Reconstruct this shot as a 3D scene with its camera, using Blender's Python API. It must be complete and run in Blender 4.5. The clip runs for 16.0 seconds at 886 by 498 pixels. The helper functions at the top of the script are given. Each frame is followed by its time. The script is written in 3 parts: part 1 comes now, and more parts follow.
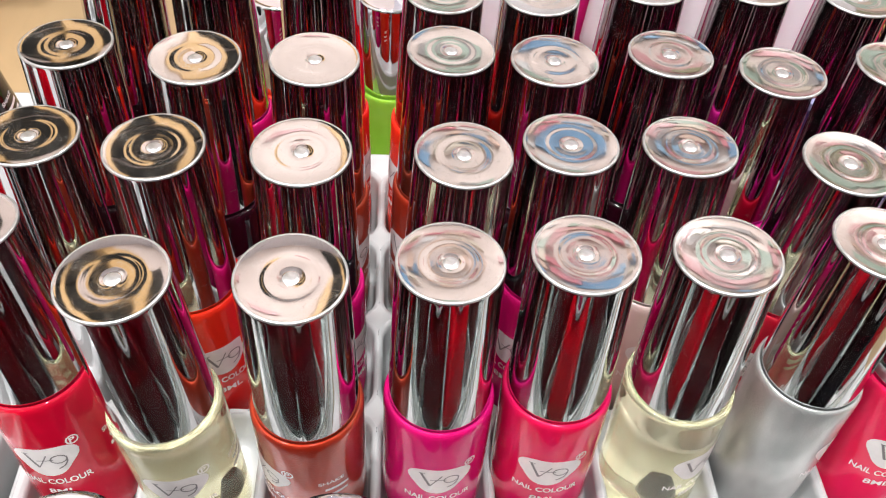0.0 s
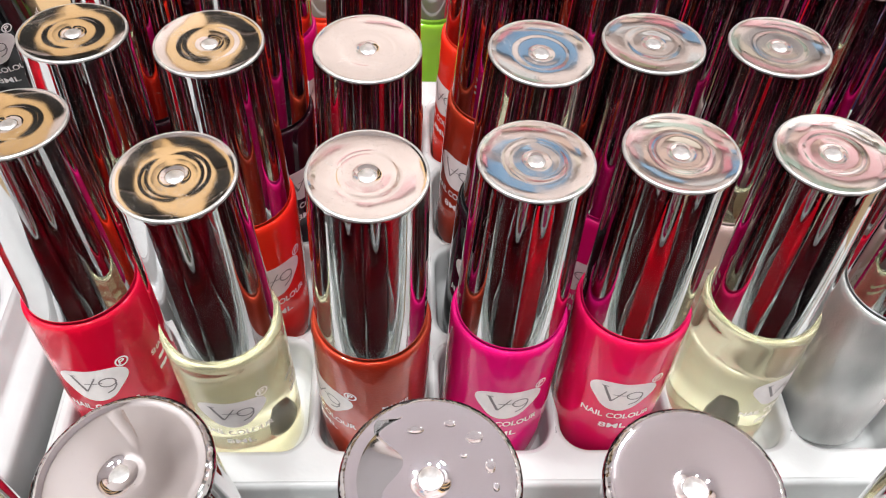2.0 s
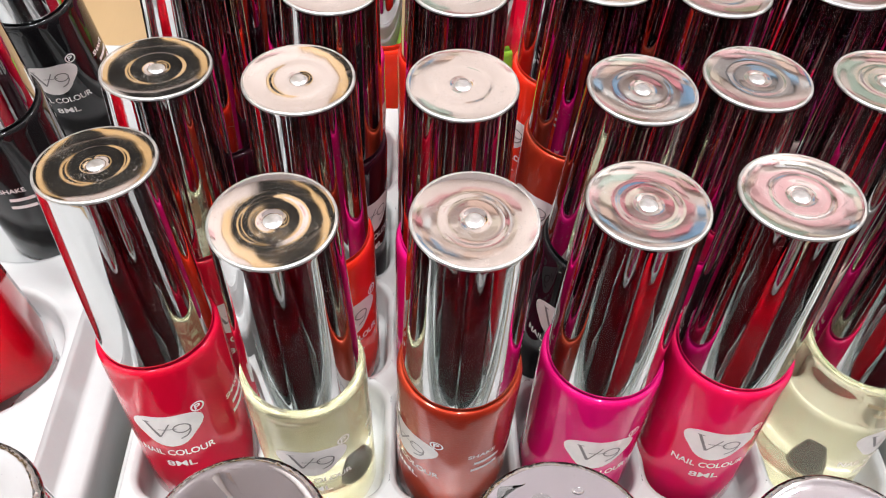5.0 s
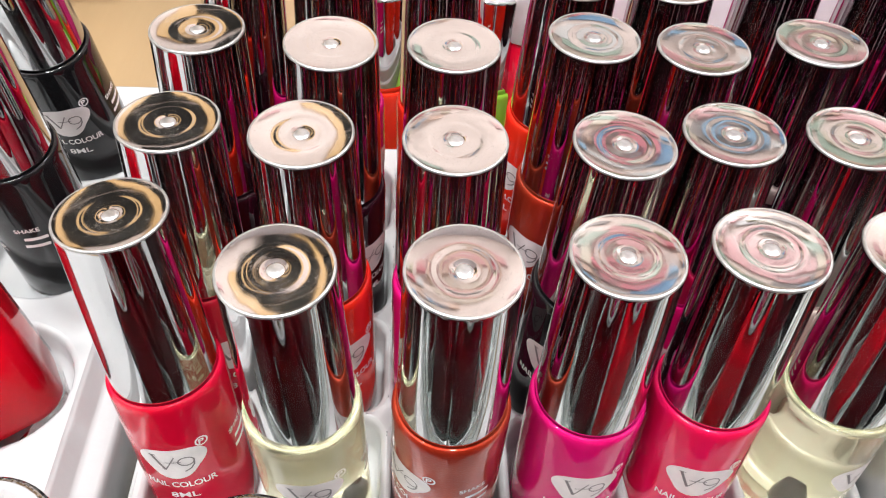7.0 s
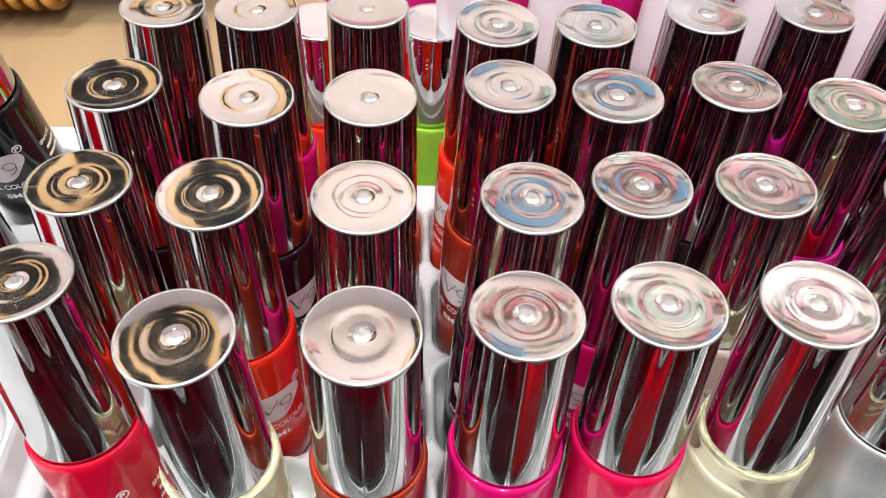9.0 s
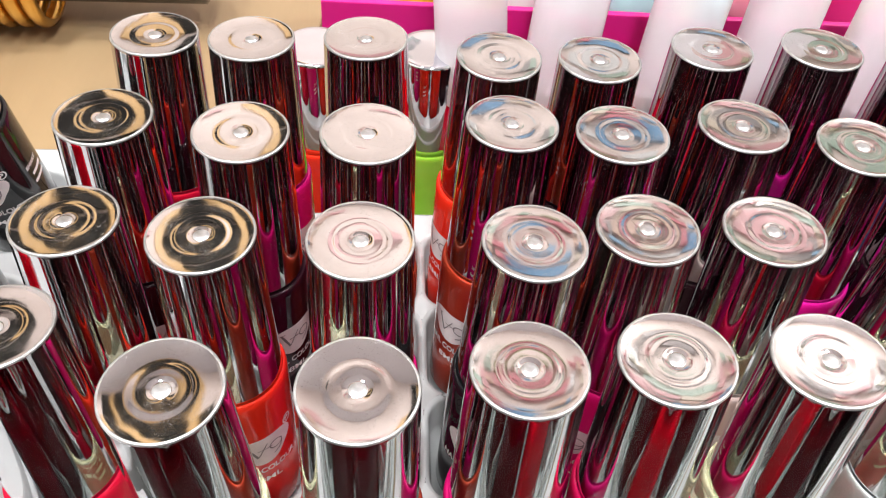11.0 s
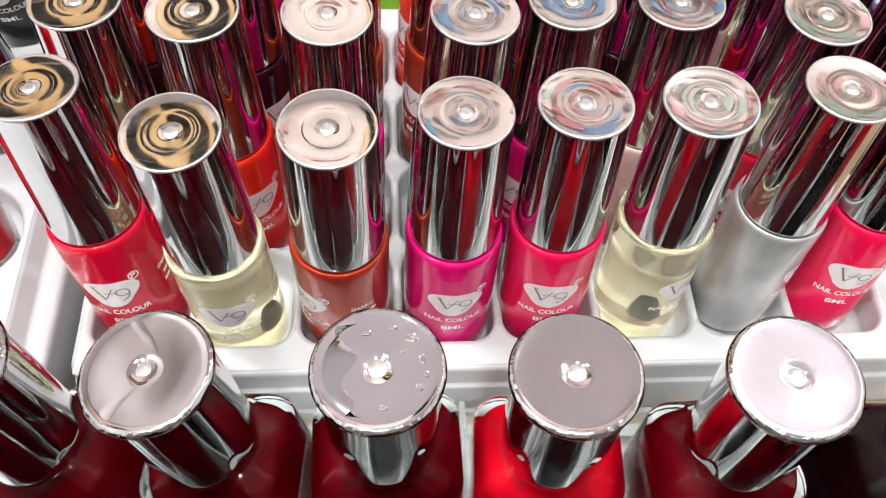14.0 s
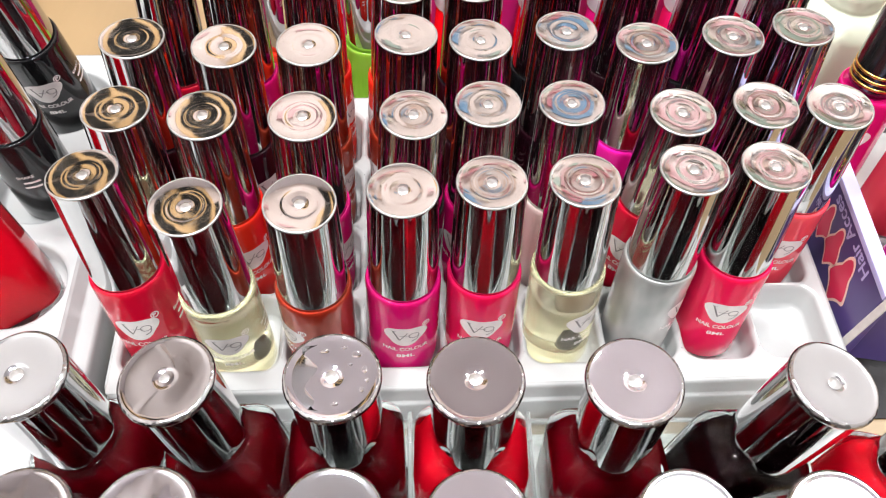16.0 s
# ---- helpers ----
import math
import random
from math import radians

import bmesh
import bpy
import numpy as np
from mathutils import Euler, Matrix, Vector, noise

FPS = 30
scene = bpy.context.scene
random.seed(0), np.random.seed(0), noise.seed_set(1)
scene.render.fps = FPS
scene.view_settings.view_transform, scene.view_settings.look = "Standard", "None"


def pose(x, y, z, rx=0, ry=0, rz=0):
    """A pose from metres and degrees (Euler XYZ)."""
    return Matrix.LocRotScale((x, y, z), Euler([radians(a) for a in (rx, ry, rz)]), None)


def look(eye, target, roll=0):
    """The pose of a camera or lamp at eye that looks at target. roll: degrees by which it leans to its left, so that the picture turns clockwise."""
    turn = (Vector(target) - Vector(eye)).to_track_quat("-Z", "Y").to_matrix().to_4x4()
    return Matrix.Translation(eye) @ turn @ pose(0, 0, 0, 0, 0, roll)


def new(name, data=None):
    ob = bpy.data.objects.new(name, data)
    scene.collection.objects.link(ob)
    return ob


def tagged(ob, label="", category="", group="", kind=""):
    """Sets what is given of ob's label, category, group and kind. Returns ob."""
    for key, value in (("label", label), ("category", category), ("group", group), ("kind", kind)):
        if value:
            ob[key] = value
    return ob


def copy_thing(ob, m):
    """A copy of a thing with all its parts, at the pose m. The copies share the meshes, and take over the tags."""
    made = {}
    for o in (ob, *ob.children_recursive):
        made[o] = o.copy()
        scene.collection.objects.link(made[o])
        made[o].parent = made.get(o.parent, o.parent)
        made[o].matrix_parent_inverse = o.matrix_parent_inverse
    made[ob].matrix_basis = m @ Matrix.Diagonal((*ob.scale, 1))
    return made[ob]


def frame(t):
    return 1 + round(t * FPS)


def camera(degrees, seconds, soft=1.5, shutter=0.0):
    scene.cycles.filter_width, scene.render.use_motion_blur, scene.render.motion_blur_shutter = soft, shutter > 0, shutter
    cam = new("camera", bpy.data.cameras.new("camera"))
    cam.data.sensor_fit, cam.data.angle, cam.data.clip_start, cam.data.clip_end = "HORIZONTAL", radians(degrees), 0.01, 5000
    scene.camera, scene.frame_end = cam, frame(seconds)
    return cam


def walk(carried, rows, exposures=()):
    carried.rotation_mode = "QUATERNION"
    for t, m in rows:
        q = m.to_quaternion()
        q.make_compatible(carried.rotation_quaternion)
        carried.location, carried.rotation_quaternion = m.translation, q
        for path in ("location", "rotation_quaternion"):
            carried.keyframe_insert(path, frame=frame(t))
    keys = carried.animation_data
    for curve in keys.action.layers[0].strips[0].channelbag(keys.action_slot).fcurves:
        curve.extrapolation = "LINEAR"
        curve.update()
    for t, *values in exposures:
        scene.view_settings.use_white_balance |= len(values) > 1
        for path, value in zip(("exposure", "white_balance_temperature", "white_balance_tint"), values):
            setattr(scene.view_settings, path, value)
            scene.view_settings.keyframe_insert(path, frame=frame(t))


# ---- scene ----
cam = camera(54.66, 16.0, soft=1.15)
PATH = [
    (0, (-0.00358, -0.07454, 0.16122), (0.04350, 0.59810, -0.57725), 4.75),
    (0.5, (-0.00596, -0.07582, 0.15648), (0.04238, 0.59860, -0.58029), 4.47),
    (1, (-0.00886, -0.07521, 0.15423), (0.04063, 0.59485, -0.58642), 4.64),
    (1.5, (-0.01131, -0.07386, 0.15105), (0.03636, 0.57167, -0.61120), 4.73),
    (2, (-0.01335, -0.07560, 0.14892), (0.03348, 0.56911, -0.61408), 4.75),
    (2.5, (-0.01587, -0.07737, 0.14679), (0.02761, 0.57587, -0.60911), 4.78),
    (3, (-0.01972, -0.07606, 0.14755), (0.02267, 0.58201, -0.60421), 4.82),
    (3.5, (-0.01997, -0.07342, 0.14828), (0.01571, 0.58668, -0.60205), 4.21),
    (4, (-0.02187, -0.06948, 0.14686), (0.01188, 0.59059, -0.60357), 3.92),
    (4.2, (-0.02358, -0.06934, 0.14648), (0.00801, 0.58867, -0.60587), 3.80),
    (6.3, (-0.02434, -0.07021, 0.15100), (0.00285, 0.59891, -0.59166), 3.88),
    (6.5, (-0.02405, -0.07038, 0.15276), (0.00262, 0.60058, -0.58825), 3.98),
    (7, (-0.02328, -0.07158, 0.15387), (0.00362, 0.60840, -0.57887), 3.95),
    (7.5, (-0.02680, -0.07260, 0.15904), (-0.00220, 0.61538, -0.56627), 3.82),
    (8, (-0.02133, -0.07174, 0.16215), (-0.00099, 0.62034, -0.55938), 3.62),
    (8.5, (-0.01523, -0.06927, 0.16109), (0.01009, 0.61737, -0.56547), 3.55),
    (9, (-0.01200, -0.06700, 0.16020), (0.02482, 0.61591, -0.56936), 3.51),
    (9.2, (-0.01220, -0.06641, 0.16087), (0.02783, 0.61592, -0.56908), 3.67),
    (11.3, (-0.01322, -0.06024, 0.16041), (0.03303, 0.63165, -0.56011), 5.00),
    (11.5, (-0.01256, -0.06032, 0.16142), (0.02928, 0.62566, -0.56499), 4.81),
    (12, (-0.01041, -0.06236, 0.16209), (0.03198, 0.61022, -0.57672), 4.50),
    (12.5, (-0.00976, -0.06505, 0.16411), (0.03589, 0.57250, -0.60495), 4.34),
    (13, (-0.00968, -0.06931, 0.16539), (0.04631, 0.50948, -0.64816), 5.76),
    (13.5, (-0.00873, -0.07498, 0.16855), (0.04988, 0.45108, -0.67987), 6.18),
    (14, (-0.00793, -0.08557, 0.17360), (0.04910, 0.44927, -0.66942), 5.43),
    (14.5, (-0.00654, -0.09446, 0.18602), (0.05158, 0.47086, -0.63680), 4.86),
    (15, (-0.00408, -0.09924, 0.19106), (0.04946, 0.47534, -0.62563), 4.34),
    (15.5, (-0.00032, -0.10459, 0.19932), (0.04450, 0.47444, -0.61475), 3.57),
    (16, (0.00318, -0.11177, 0.21100), (0.04843, 0.47399, -0.59822), 3.64),
]
walk(cam, [(t, look(eye, target, roll)) for t, eye, target, roll in PATH])

# ---- light ----
scene.view_settings.exposure = 0.14
world = bpy.data.worlds.new("shop_air")
scene.world = world
world.use_nodes = True
world.node_tree.nodes["Background"].inputs["Color"].default_value = (1.0, 0.97, 0.94, 1)
world.node_tree.nodes["Background"].inputs["Strength"].default_value = 0.05
LAMP = 300.0

MM = 0.001


# ---- materials ----
def material(name, colour, rough=0.4, metal=0.0, coat=0.0, trans=0.0, ior=1.5, spec=0.5):
    m = bpy.data.materials.new(name)
    m.use_nodes = True
    b = m.node_tree.nodes["Principled BSDF"]
    b.inputs["Base Color"].default_value = (*colour, 1)
    b.inputs["Roughness"].default_value = rough
    b.inputs["Metallic"].default_value = metal
    b.inputs["Coat Weight"].default_value = coat
    b.inputs["Coat Roughness"].default_value = 0.03
    b.inputs["Transmission Weight"].default_value = trans
    b.inputs["IOR"].default_value = ior
    b.inputs["Specular IOR Level"].default_value = spec
    return m


def nodes_of(m):
    return m.node_tree.nodes, m.node_tree.links, m.node_tree.nodes["Principled BSDF"]


def noise_node(m, scale, detail=4.0, stretch=(1, 1, 1), rough=0.5):
    n, l, _ = nodes_of(m)
    co, mp, tx = n.new("ShaderNodeTexCoord"), n.new("ShaderNodeMapping"), n.new("ShaderNodeTexNoise")
    mp.inputs["Scale"].default_value = stretch
    tx.inputs["Scale"].default_value, tx.inputs["Detail"].default_value, tx.inputs["Roughness"].default_value = scale, detail, rough
    l.new(co.outputs["Object"], mp.inputs["Vector"])
    l.new(mp.outputs["Vector"], tx.inputs["Vector"])
    return tx.outputs["Fac"]


def ramp(m, fac, stops):
    n, l, _ = nodes_of(m)
    r = n.new("ShaderNodeValToRGB")
    els = r.color_ramp.elements
    while len(els) < len(stops):
        els.new(0.5)
    for e, (p, c) in zip(els, stops):
        e.position, e.color = p, (*c, 1) if len(c) == 3 else c
    l.new(fac, r.inputs["Fac"])
    return r.outputs["Color"]


def grey(v):
    return (v, v, v)


def bump(m, fac, strength, distance):
    n, l, b = nodes_of(m)
    k = n.new("ShaderNodeBump")
    k.inputs["Strength"].default_value, k.inputs["Distance"].default_value = strength, distance
    l.new(fac, k.inputs["Height"])
    l.new(k.outputs["Normal"], b.inputs["Normal"])


def mottled(name, a, b_, scale, rough=0.4, stretch=(1, 1, 1), relief=0.0, **kw):
    """A plain surface whose colour drifts between a and b_."""
    m = material(name, a, rough, **kw)
    n, l, b = nodes_of(m)
    f = noise_node(m, scale, 6.0, stretch)
    l.new(ramp(m, f, [(0.3, a), (0.7, b_)]), b.inputs["Base Color"])
    if relief:
        bump(m, noise_node(m, scale * 12, 3.0, stretch), 0.4, relief)
    return m


def chrome(name, tint, dust, rough, lengthwise=True, hazy=0.035):
    """Bright plated plastic: faint lengthwise waves, dust specks and hazy patches."""
    m = material(name, tint, rough, 1.0)
    n, l, b = nodes_of(m)
    specks = ramp(m, noise_node(m, 6200, 2.0), [(0.69 - dust, grey(0)), (0.74 - dust, grey(0.8))])
    patch = ramp(m, noise_node(m, 160, 3.0), [(0.42, grey(0.0)), (0.7, grey(1))])
    both = n.new("ShaderNodeMath")
    both.operation = "MULTIPLY"
    l.new(specks, both.inputs[0])
    l.new(patch, both.inputs[1])
    mixc = n.new("ShaderNodeMix")
    mixc.data_type = "RGBA"
    l.new(both.outputs[0], mixc.inputs["Factor"])
    mixc.inputs["A"].default_value, mixc.inputs["B"].default_value = (*tint, 1), (0.34, 0.31, 0.27, 1)
    l.new(mixc.outputs["Result"], b.inputs["Base Color"])
    inv = n.new("ShaderNodeMath")
    inv.operation = "SUBTRACT"
    inv.inputs[0].default_value = 1.0
    l.new(both.outputs[0], inv.inputs[1])
    l.new(inv.outputs[0], b.inputs["Metallic"])
    haze = n.new("ShaderNodeMath")
    haze.operation = "MULTIPLY_ADD"
    haze.inputs[1].default_value, haze.inputs[2].default_value = hazy, rough
    l.new(patch, haze.inputs[0])
    far = n.new("ShaderNodeMath")
    far.operation = "MAXIMUM"
    spread = n.new("ShaderNodeMath")
    spread.operation = "MULTIPLY"
    spread.inputs[1].default_value = 0.6
    l.new(both.outputs[0], spread.inputs[0])
    l.new(haze.outputs[0], far.inputs[0])
    l.new(spread.outputs[0], far.inputs[1])
    l.new(far.outputs[0], b.inputs["Roughness"])
    bump(m, noise_node(m, 240 if lengthwise else 110, 2.0, (1, 1, 0.06) if lengthwise else (1, 1, 1)), 0.008 if lengthwise else 0.14 if hazy > 0.01 else 0.06, 0.0006)
    return m


def polish(name, a, b_, pearl=0.0, coat=1.0):
    """Lacquer seen through the bottle's glass: clear gloss over a settled colour."""
    m = material(name, a, 0.5 if not pearl else 0.42, pearl, coat=coat, ior=1.5, spec=0.0)
    n, l, b = nodes_of(m)
    b.inputs["Coat IOR"].default_value = 1.47
    b.inputs["Coat Roughness"].default_value = 0.02
    l.new(ramp(m, noise_node(m, 70, 3.0, (1, 1, 0.5)), [(0.35, a), (0.68, b_)]), b.inputs["Base Color"])
    if pearl:
        l.new(ramp(m, noise_node(m, 3500, 1.0), [(0.4, grey(0.28)), (0.6, grey(0.45))]), b.inputs["Roughness"])
        bump(m, noise_node(m, 2600, 1.0), 0.18, 0.0003)
    return m


CHROME = chrome("plated_cap", (0.53, 0.53, 0.53), 0.025, 0.003, True, 0.008)
CHROME_TOP = chrome("plated_cap_top", (0.6, 0.575, 0.565), 0.066, 0.06, False)
CHROME_BIG = chrome("plated_wide_cap", (0.52, 0.515, 0.52), 0.0, 0.004, True, 0.008)
BARE_TOP = chrome("bare_satin_cap_top", (0.52, 0.5, 0.51), -0.04, 0.05, False, 0.02)
FILM_TOP = chrome("film_covered_cap_top", (0.71, 0.705, 0.75), -0.04, 0.04, False, 0.015)
PALE_TOP = chrome("pale_blue_cap_top", (0.54, 0.56, 0.585), -0.04, 0.08, False, 0.02)
CHROME_BEAD = chrome("beaded_chrome_edge", (0.4, 0.395, 0.4), 0.0, 0.05, False)
bump(CHROME_BEAD, noise_node(CHROME_BEAD, 700, 2.0), 0.6, 0.0006)
NUB = mottled("moulded_silver_nub", (0.56, 0.56, 0.56), (0.4, 0.4, 0.4), 1500, 0.3, metal=0.85)
EDGE = mottled("worn_plated_edge", (0.56, 0.56, 0.55), (0.36, 0.36, 0.355), 700, 0.32, metal=0.85)
WHITE = mottled("white_moulded_plastic", (0.49, 0.495, 0.49), (0.44, 0.445, 0.44), 40, 0.24, relief=0.00015, coat=0.25)
LEFT_WHITE = mottled("white_tray_plastic", (0.45, 0.455, 0.455), (0.41, 0.415, 0.415), 30, 0.22, relief=0.00015, coat=0.25)
GLASS_WALL = material("thick_bottle_glass", (0.95, 0.97, 0.96), 0.0, trans=1.0, ior=1.33, spec=0.4)
CLEAR = material("clear_glass", (0.97, 0.98, 0.97), 0.0, trans=1.0, ior=1.47)
ACRYLIC = material("clear_acrylic", (0.9, 0.94, 0.92), 0.04, trans=0.85, ior=1.3)
MILKY = material("milky_plastic", (0.66, 0.68, 0.66), 0.25, trans=0.2, ior=1.4)
THINNER = material("pale_yellow_lacquer", (1.0, 0.95, 0.68), 0.02, trans=0.9, ior=1.3)
BADGE = mottled("pale_print", (0.78, 0.74, 0.72), (0.7, 0.66, 0.65), 500, 0.4)
PRINT = material("grey_print", (0.18, 0.16, 0.16), 0.4)
TYPE = material("white_print", (0.82, 0.78, 0.77), 0.4)
STEM = material("black_brush_plastic", (0.012, 0.012, 0.012), 0.3)

POLISH = {
    "crimson": polish("crimson_lacquer", (0.5, 0.003, 0.022), (0.56, 0.004, 0.035)),
    "magenta": polish("magenta_lacquer", (0.58, 0.005, 0.12), (0.64, 0.006, 0.17)),
    "hot pink": polish("hot_pink_lacquer", (0.66, 0.006, 0.06), (0.72, 0.008, 0.13)),
    "orange red": polish("orange_red_lacquer", (0.74, 0.03, 0.01), (0.66, 0.01, 0.01)),
    "brick red": polish("pearly_brick_lacquer", (0.36, 0.026, 0.01), (0.52, 0.075, 0.035), 0.5),
    # silver's wide grey contrast paints bands of reflection into the colour
    "silver": polish("silver_glitter_lacquer", (0.36, 0.37, 0.36), (0.76, 0.76, 0.74), 0.5),
    "dark plum": polish("dark_plum_lacquer", (0.016, 0.003, 0.006), (0.028, 0.004, 0.01)),
    "pale pink": polish("pale_pink_lacquer", (0.66, 0.5, 0.46), (0.72, 0.58, 0.54)),
    "black": polish("black_lacquer", (0.006, 0.006, 0.007), (0.012, 0.011, 0.012)),
    "scarlet": polish("scarlet_lacquer", (0.66, 0.004, 0.006), (0.58, 0.003, 0.008)),
    "dark red": polish("dark_red_lacquer", (0.16, 0.002, 0.008), (0.22, 0.003, 0.012)),
    "maroon": polish("maroon_lacquer", (0.1, 0.002, 0.006), (0.14, 0.003, 0.01)),
    "near black": polish("near_black_lacquer", (0.02, 0.002, 0.004), (0.032, 0.003, 0.006)),
    "neon pink": polish("neon_pink_lacquer", (0.8, 0.01, 0.3), (0.85, 0.012, 0.36)),
    "green": polish("green_lacquer", (0.2, 0.42, 0.03), (0.28, 0.5, 0.06)),
    "rose": polish("rose_lacquer", (0.74, 0.006, 0.06), (0.8, 0.008, 0.1)),
    "coral": polish("coral_lacquer", (0.72, 0.06, 0.08), (0.7, 0.04, 0.08)),
}


# the same lacquers behind a separate wall of glass, with no gloss of their own
INNER = {k: polish(f"inner_{k.replace(' ', '_')}_lacquer", a, b_, coat=0.0) for k, a, b_ in (
    ("scarlet", (0.48, 0.002, 0.01), (0.42, 0.002, 0.01)), ("dark red", (0.055, 0.0004, 0.002), (0.085, 0.0006, 0.003)),
    ("maroon", (0.04, 0.0004, 0.0015), (0.07, 0.0005, 0.002)), ("near black", (0.002, 0.0004, 0.0005), (0.004, 0.0005, 0.001)))}


# ---- mesh helpers (millimetres in, metres out) ----
def lathe(profile, segs=48):
    """A solid of revolution about z from (radius, height, material index) rows, from the bottom up."""
    verts, faces, mats = [], [], []
    rings = []
    for r, z, _ in profile:
        if r < 1e-6:
            rings.append([len(verts)])
            verts.append((0, 0, z * MM))
        else:
            rings.append(list(range(len(verts), len(verts) + segs)))
            verts += [(r * MM * math.cos(2 * math.pi * k / segs), r * MM * math.sin(2 * math.pi * k / segs), z * MM) for k in range(segs)]
    for (lo, hi), row in zip(zip(rings, rings[1:]), profile[1:]):
        for k in range(segs):
            j = (k + 1) % segs
            if len(lo) == 1:
                faces.append((lo[0], hi[j], hi[k]))
            elif len(hi) == 1:
                faces.append((lo[k], lo[j], hi[0]))
            else:
                faces.append((lo[k], lo[j], hi[j], hi[k]))
            mats.append(row[2])
    me = bpy.data.meshes.new("lathe")
    me.from_pydata(verts, [], faces)
    me.polygons.foreach_set("material_index", mats)
    me.polygons.foreach_set("use_smooth", [True] * len(mats))
    me.update()
    return me


def rounded(w, d, r, n=8):
    """Points of a rounded rectangle about the origin, anticlockwise."""
    pts = []
    for cx, cy, a0 in ((w / 2 - r, d / 2 - r, 0), (-w / 2 + r, d / 2 - r, 90), (-w / 2 + r, -d / 2 + r, 180), (w / 2 - r, -d / 2 + r, 270)):
        for k in range(n):
            a = radians(a0 + 90 * k / (n - 1))
            pts.append((cx + r * math.cos(a), cy + r * math.sin(a)))
    return pts


def lofted(loops, cap_low=True, cap_high=True, smooth=True):
    """A skin through loops of equally many (x, y, z) points."""
    n = len(loops[0])
    verts = [(x * MM, y * MM, z * MM) for loop in loops for x, y, z in loop]
    faces = []
    for a in range(len(loops) - 1):
        for k in range(n):
            j = (k + 1) % n
            faces.append((a * n + k, a * n + j, (a + 1) * n + j, (a + 1) * n + k))
    if cap_low:
        faces.append(tuple(reversed(range(n))))
    if cap_high:
        faces.append(tuple(range((len(loops) - 1) * n, len(loops) * n)))
    me = bpy.data.meshes.new("loft")
    me.from_pydata(verts, [], faces)
    me.polygons.foreach_set("use_smooth", [smooth] * len(faces))
    me.update()
    return me


def slab(w, d, h, bev=0.5):
    """A bevelled box, its base centred on the origin."""
    bm = bmesh.new()
    bmesh.ops.create_cube(bm, size=1.0, matrix=Matrix.Translation((0, 0, h * MM / 2)) @ Matrix.Diagonal((w * MM, d * MM, h * MM, 1)))
    if bev:
        bmesh.ops.bevel(bm, geom=bm.edges[:], offset=bev * MM, segments=2, profile=0.6, affect="EDGES")
    me = bpy.data.meshes.new("slab")
    bm.to_mesh(me)
    bm.free()
    return me


def part(name, me, mats, parent=None, label="", at=(0, 0, 0), turn=(0, 0, 0)):
    """Links a mesh as one object, under a thing or a part where one is given. at is in millimetres."""
    ob = new(name, me)
    mats = mats if isinstance(mats, (list, tuple)) else [mats]
    if len(me.materials) == 0:
        for m in mats:
            me.materials.append(m)
    for slot, m in zip(ob.material_slots, mats):
        slot.link = "OBJECT"
        slot.material = m
    ob.parent = parent
    ob.matrix_basis = pose(at[0] * MM, at[1] * MM, at[2] * MM, *turn)
    if label:
        ob["label"] = label
    return ob


def thing(name, label, category, group="", kind=""):
    return tagged(new(name), label, category, group, kind)


def lettering(text, width, height):
    """The flat mesh of a word, centred, width x height in millimetres, facing +z."""
    cu = bpy.data.curves.new("type", "FONT")
    cu.body, cu.align_x, cu.align_y, cu.offset = text, "CENTER", "CENTER", 0.018
    ob = bpy.data.objects.new("type", cu)
    scene.collection.objects.link(ob)
    bpy.context.view_layer.update()
    me = bpy.data.meshes.new_from_object(ob.evaluated_get(bpy.context.evaluated_depsgraph_get()))
    bpy.data.objects.remove(ob)
    co = np.array([v.co for v in me.vertices])
    lo, hi = co.min(0), co.max(0)
    for v in me.vertices:
        v.co = ((v.co.x - (lo[0] + hi[0]) / 2) / (hi[0] - lo[0]) * width * MM, (v.co.y - (lo[1] + hi[1]) / 2) / (hi[1] - lo[1]) * height * MM, 0)
    me.materials.clear()
    return me


def wrapped(me, radius, z, lift=0.05, spin=0.0):
    """Bends a flat mesh round the z axis so that it faces -y, at height z."""
    for v in me.vertices:
        a = v.co.x / (radius * MM) + radians(spin)
        r = (radius + lift) * MM
        v.co = (r * math.sin(a), -r * math.cos(a), v.co.y + z * MM)
    me.update()
    return me


def flat(outlines):
    """A flat mesh of filled polygons, each a list of (x, y) millimetres, cut into fine strips so that it bends."""
    bm = bmesh.new()
    for pts in outlines:
        bm.faces.new([bm.verts.new((x * MM, y * MM, 0)) for x, y in pts])
    for k in range(-6, 7):
        bmesh.ops.bisect_plane(bm, geom=bm.verts[:] + bm.edges[:] + bm.faces[:], plane_co=(k * MM, 0, 0), plane_no=(1, 0, 0))
    me = bpy.data.meshes.new("print")
    bm.to_mesh(me)
    bm.free()
    return me


def stroke(pts, w):
    """Quads of width w along a line of points."""
    quads = []
    for (x0, y0), (x1, y1) in zip(pts, pts[1:]):
        d = math.hypot(x1 - x0, y1 - y0)
        nx, ny = -(y1 - y0) / d * w / 2, (x1 - x0) / d * w / 2
        quads.append([(x0 + nx, y0 + ny), (x0 - nx, y0 - ny), (x1 - nx, y1 - ny), (x1 + nx, y1 + ny)])
    return quads


def ring(cx, cy, rx, ry, w, n=20):
    quads = []
    for k in range(n):
        a, b = 2 * math.pi * k / n, 2 * math.pi * (k + 1) / n
        quads.append([(cx + (rx + s * w / 2) * math.cos(t), cy + (ry + s * w / 2) * math.sin(t)) for t, s in ((a, -1), (a, 1), (b, 1), (b, -1))])
    return quads

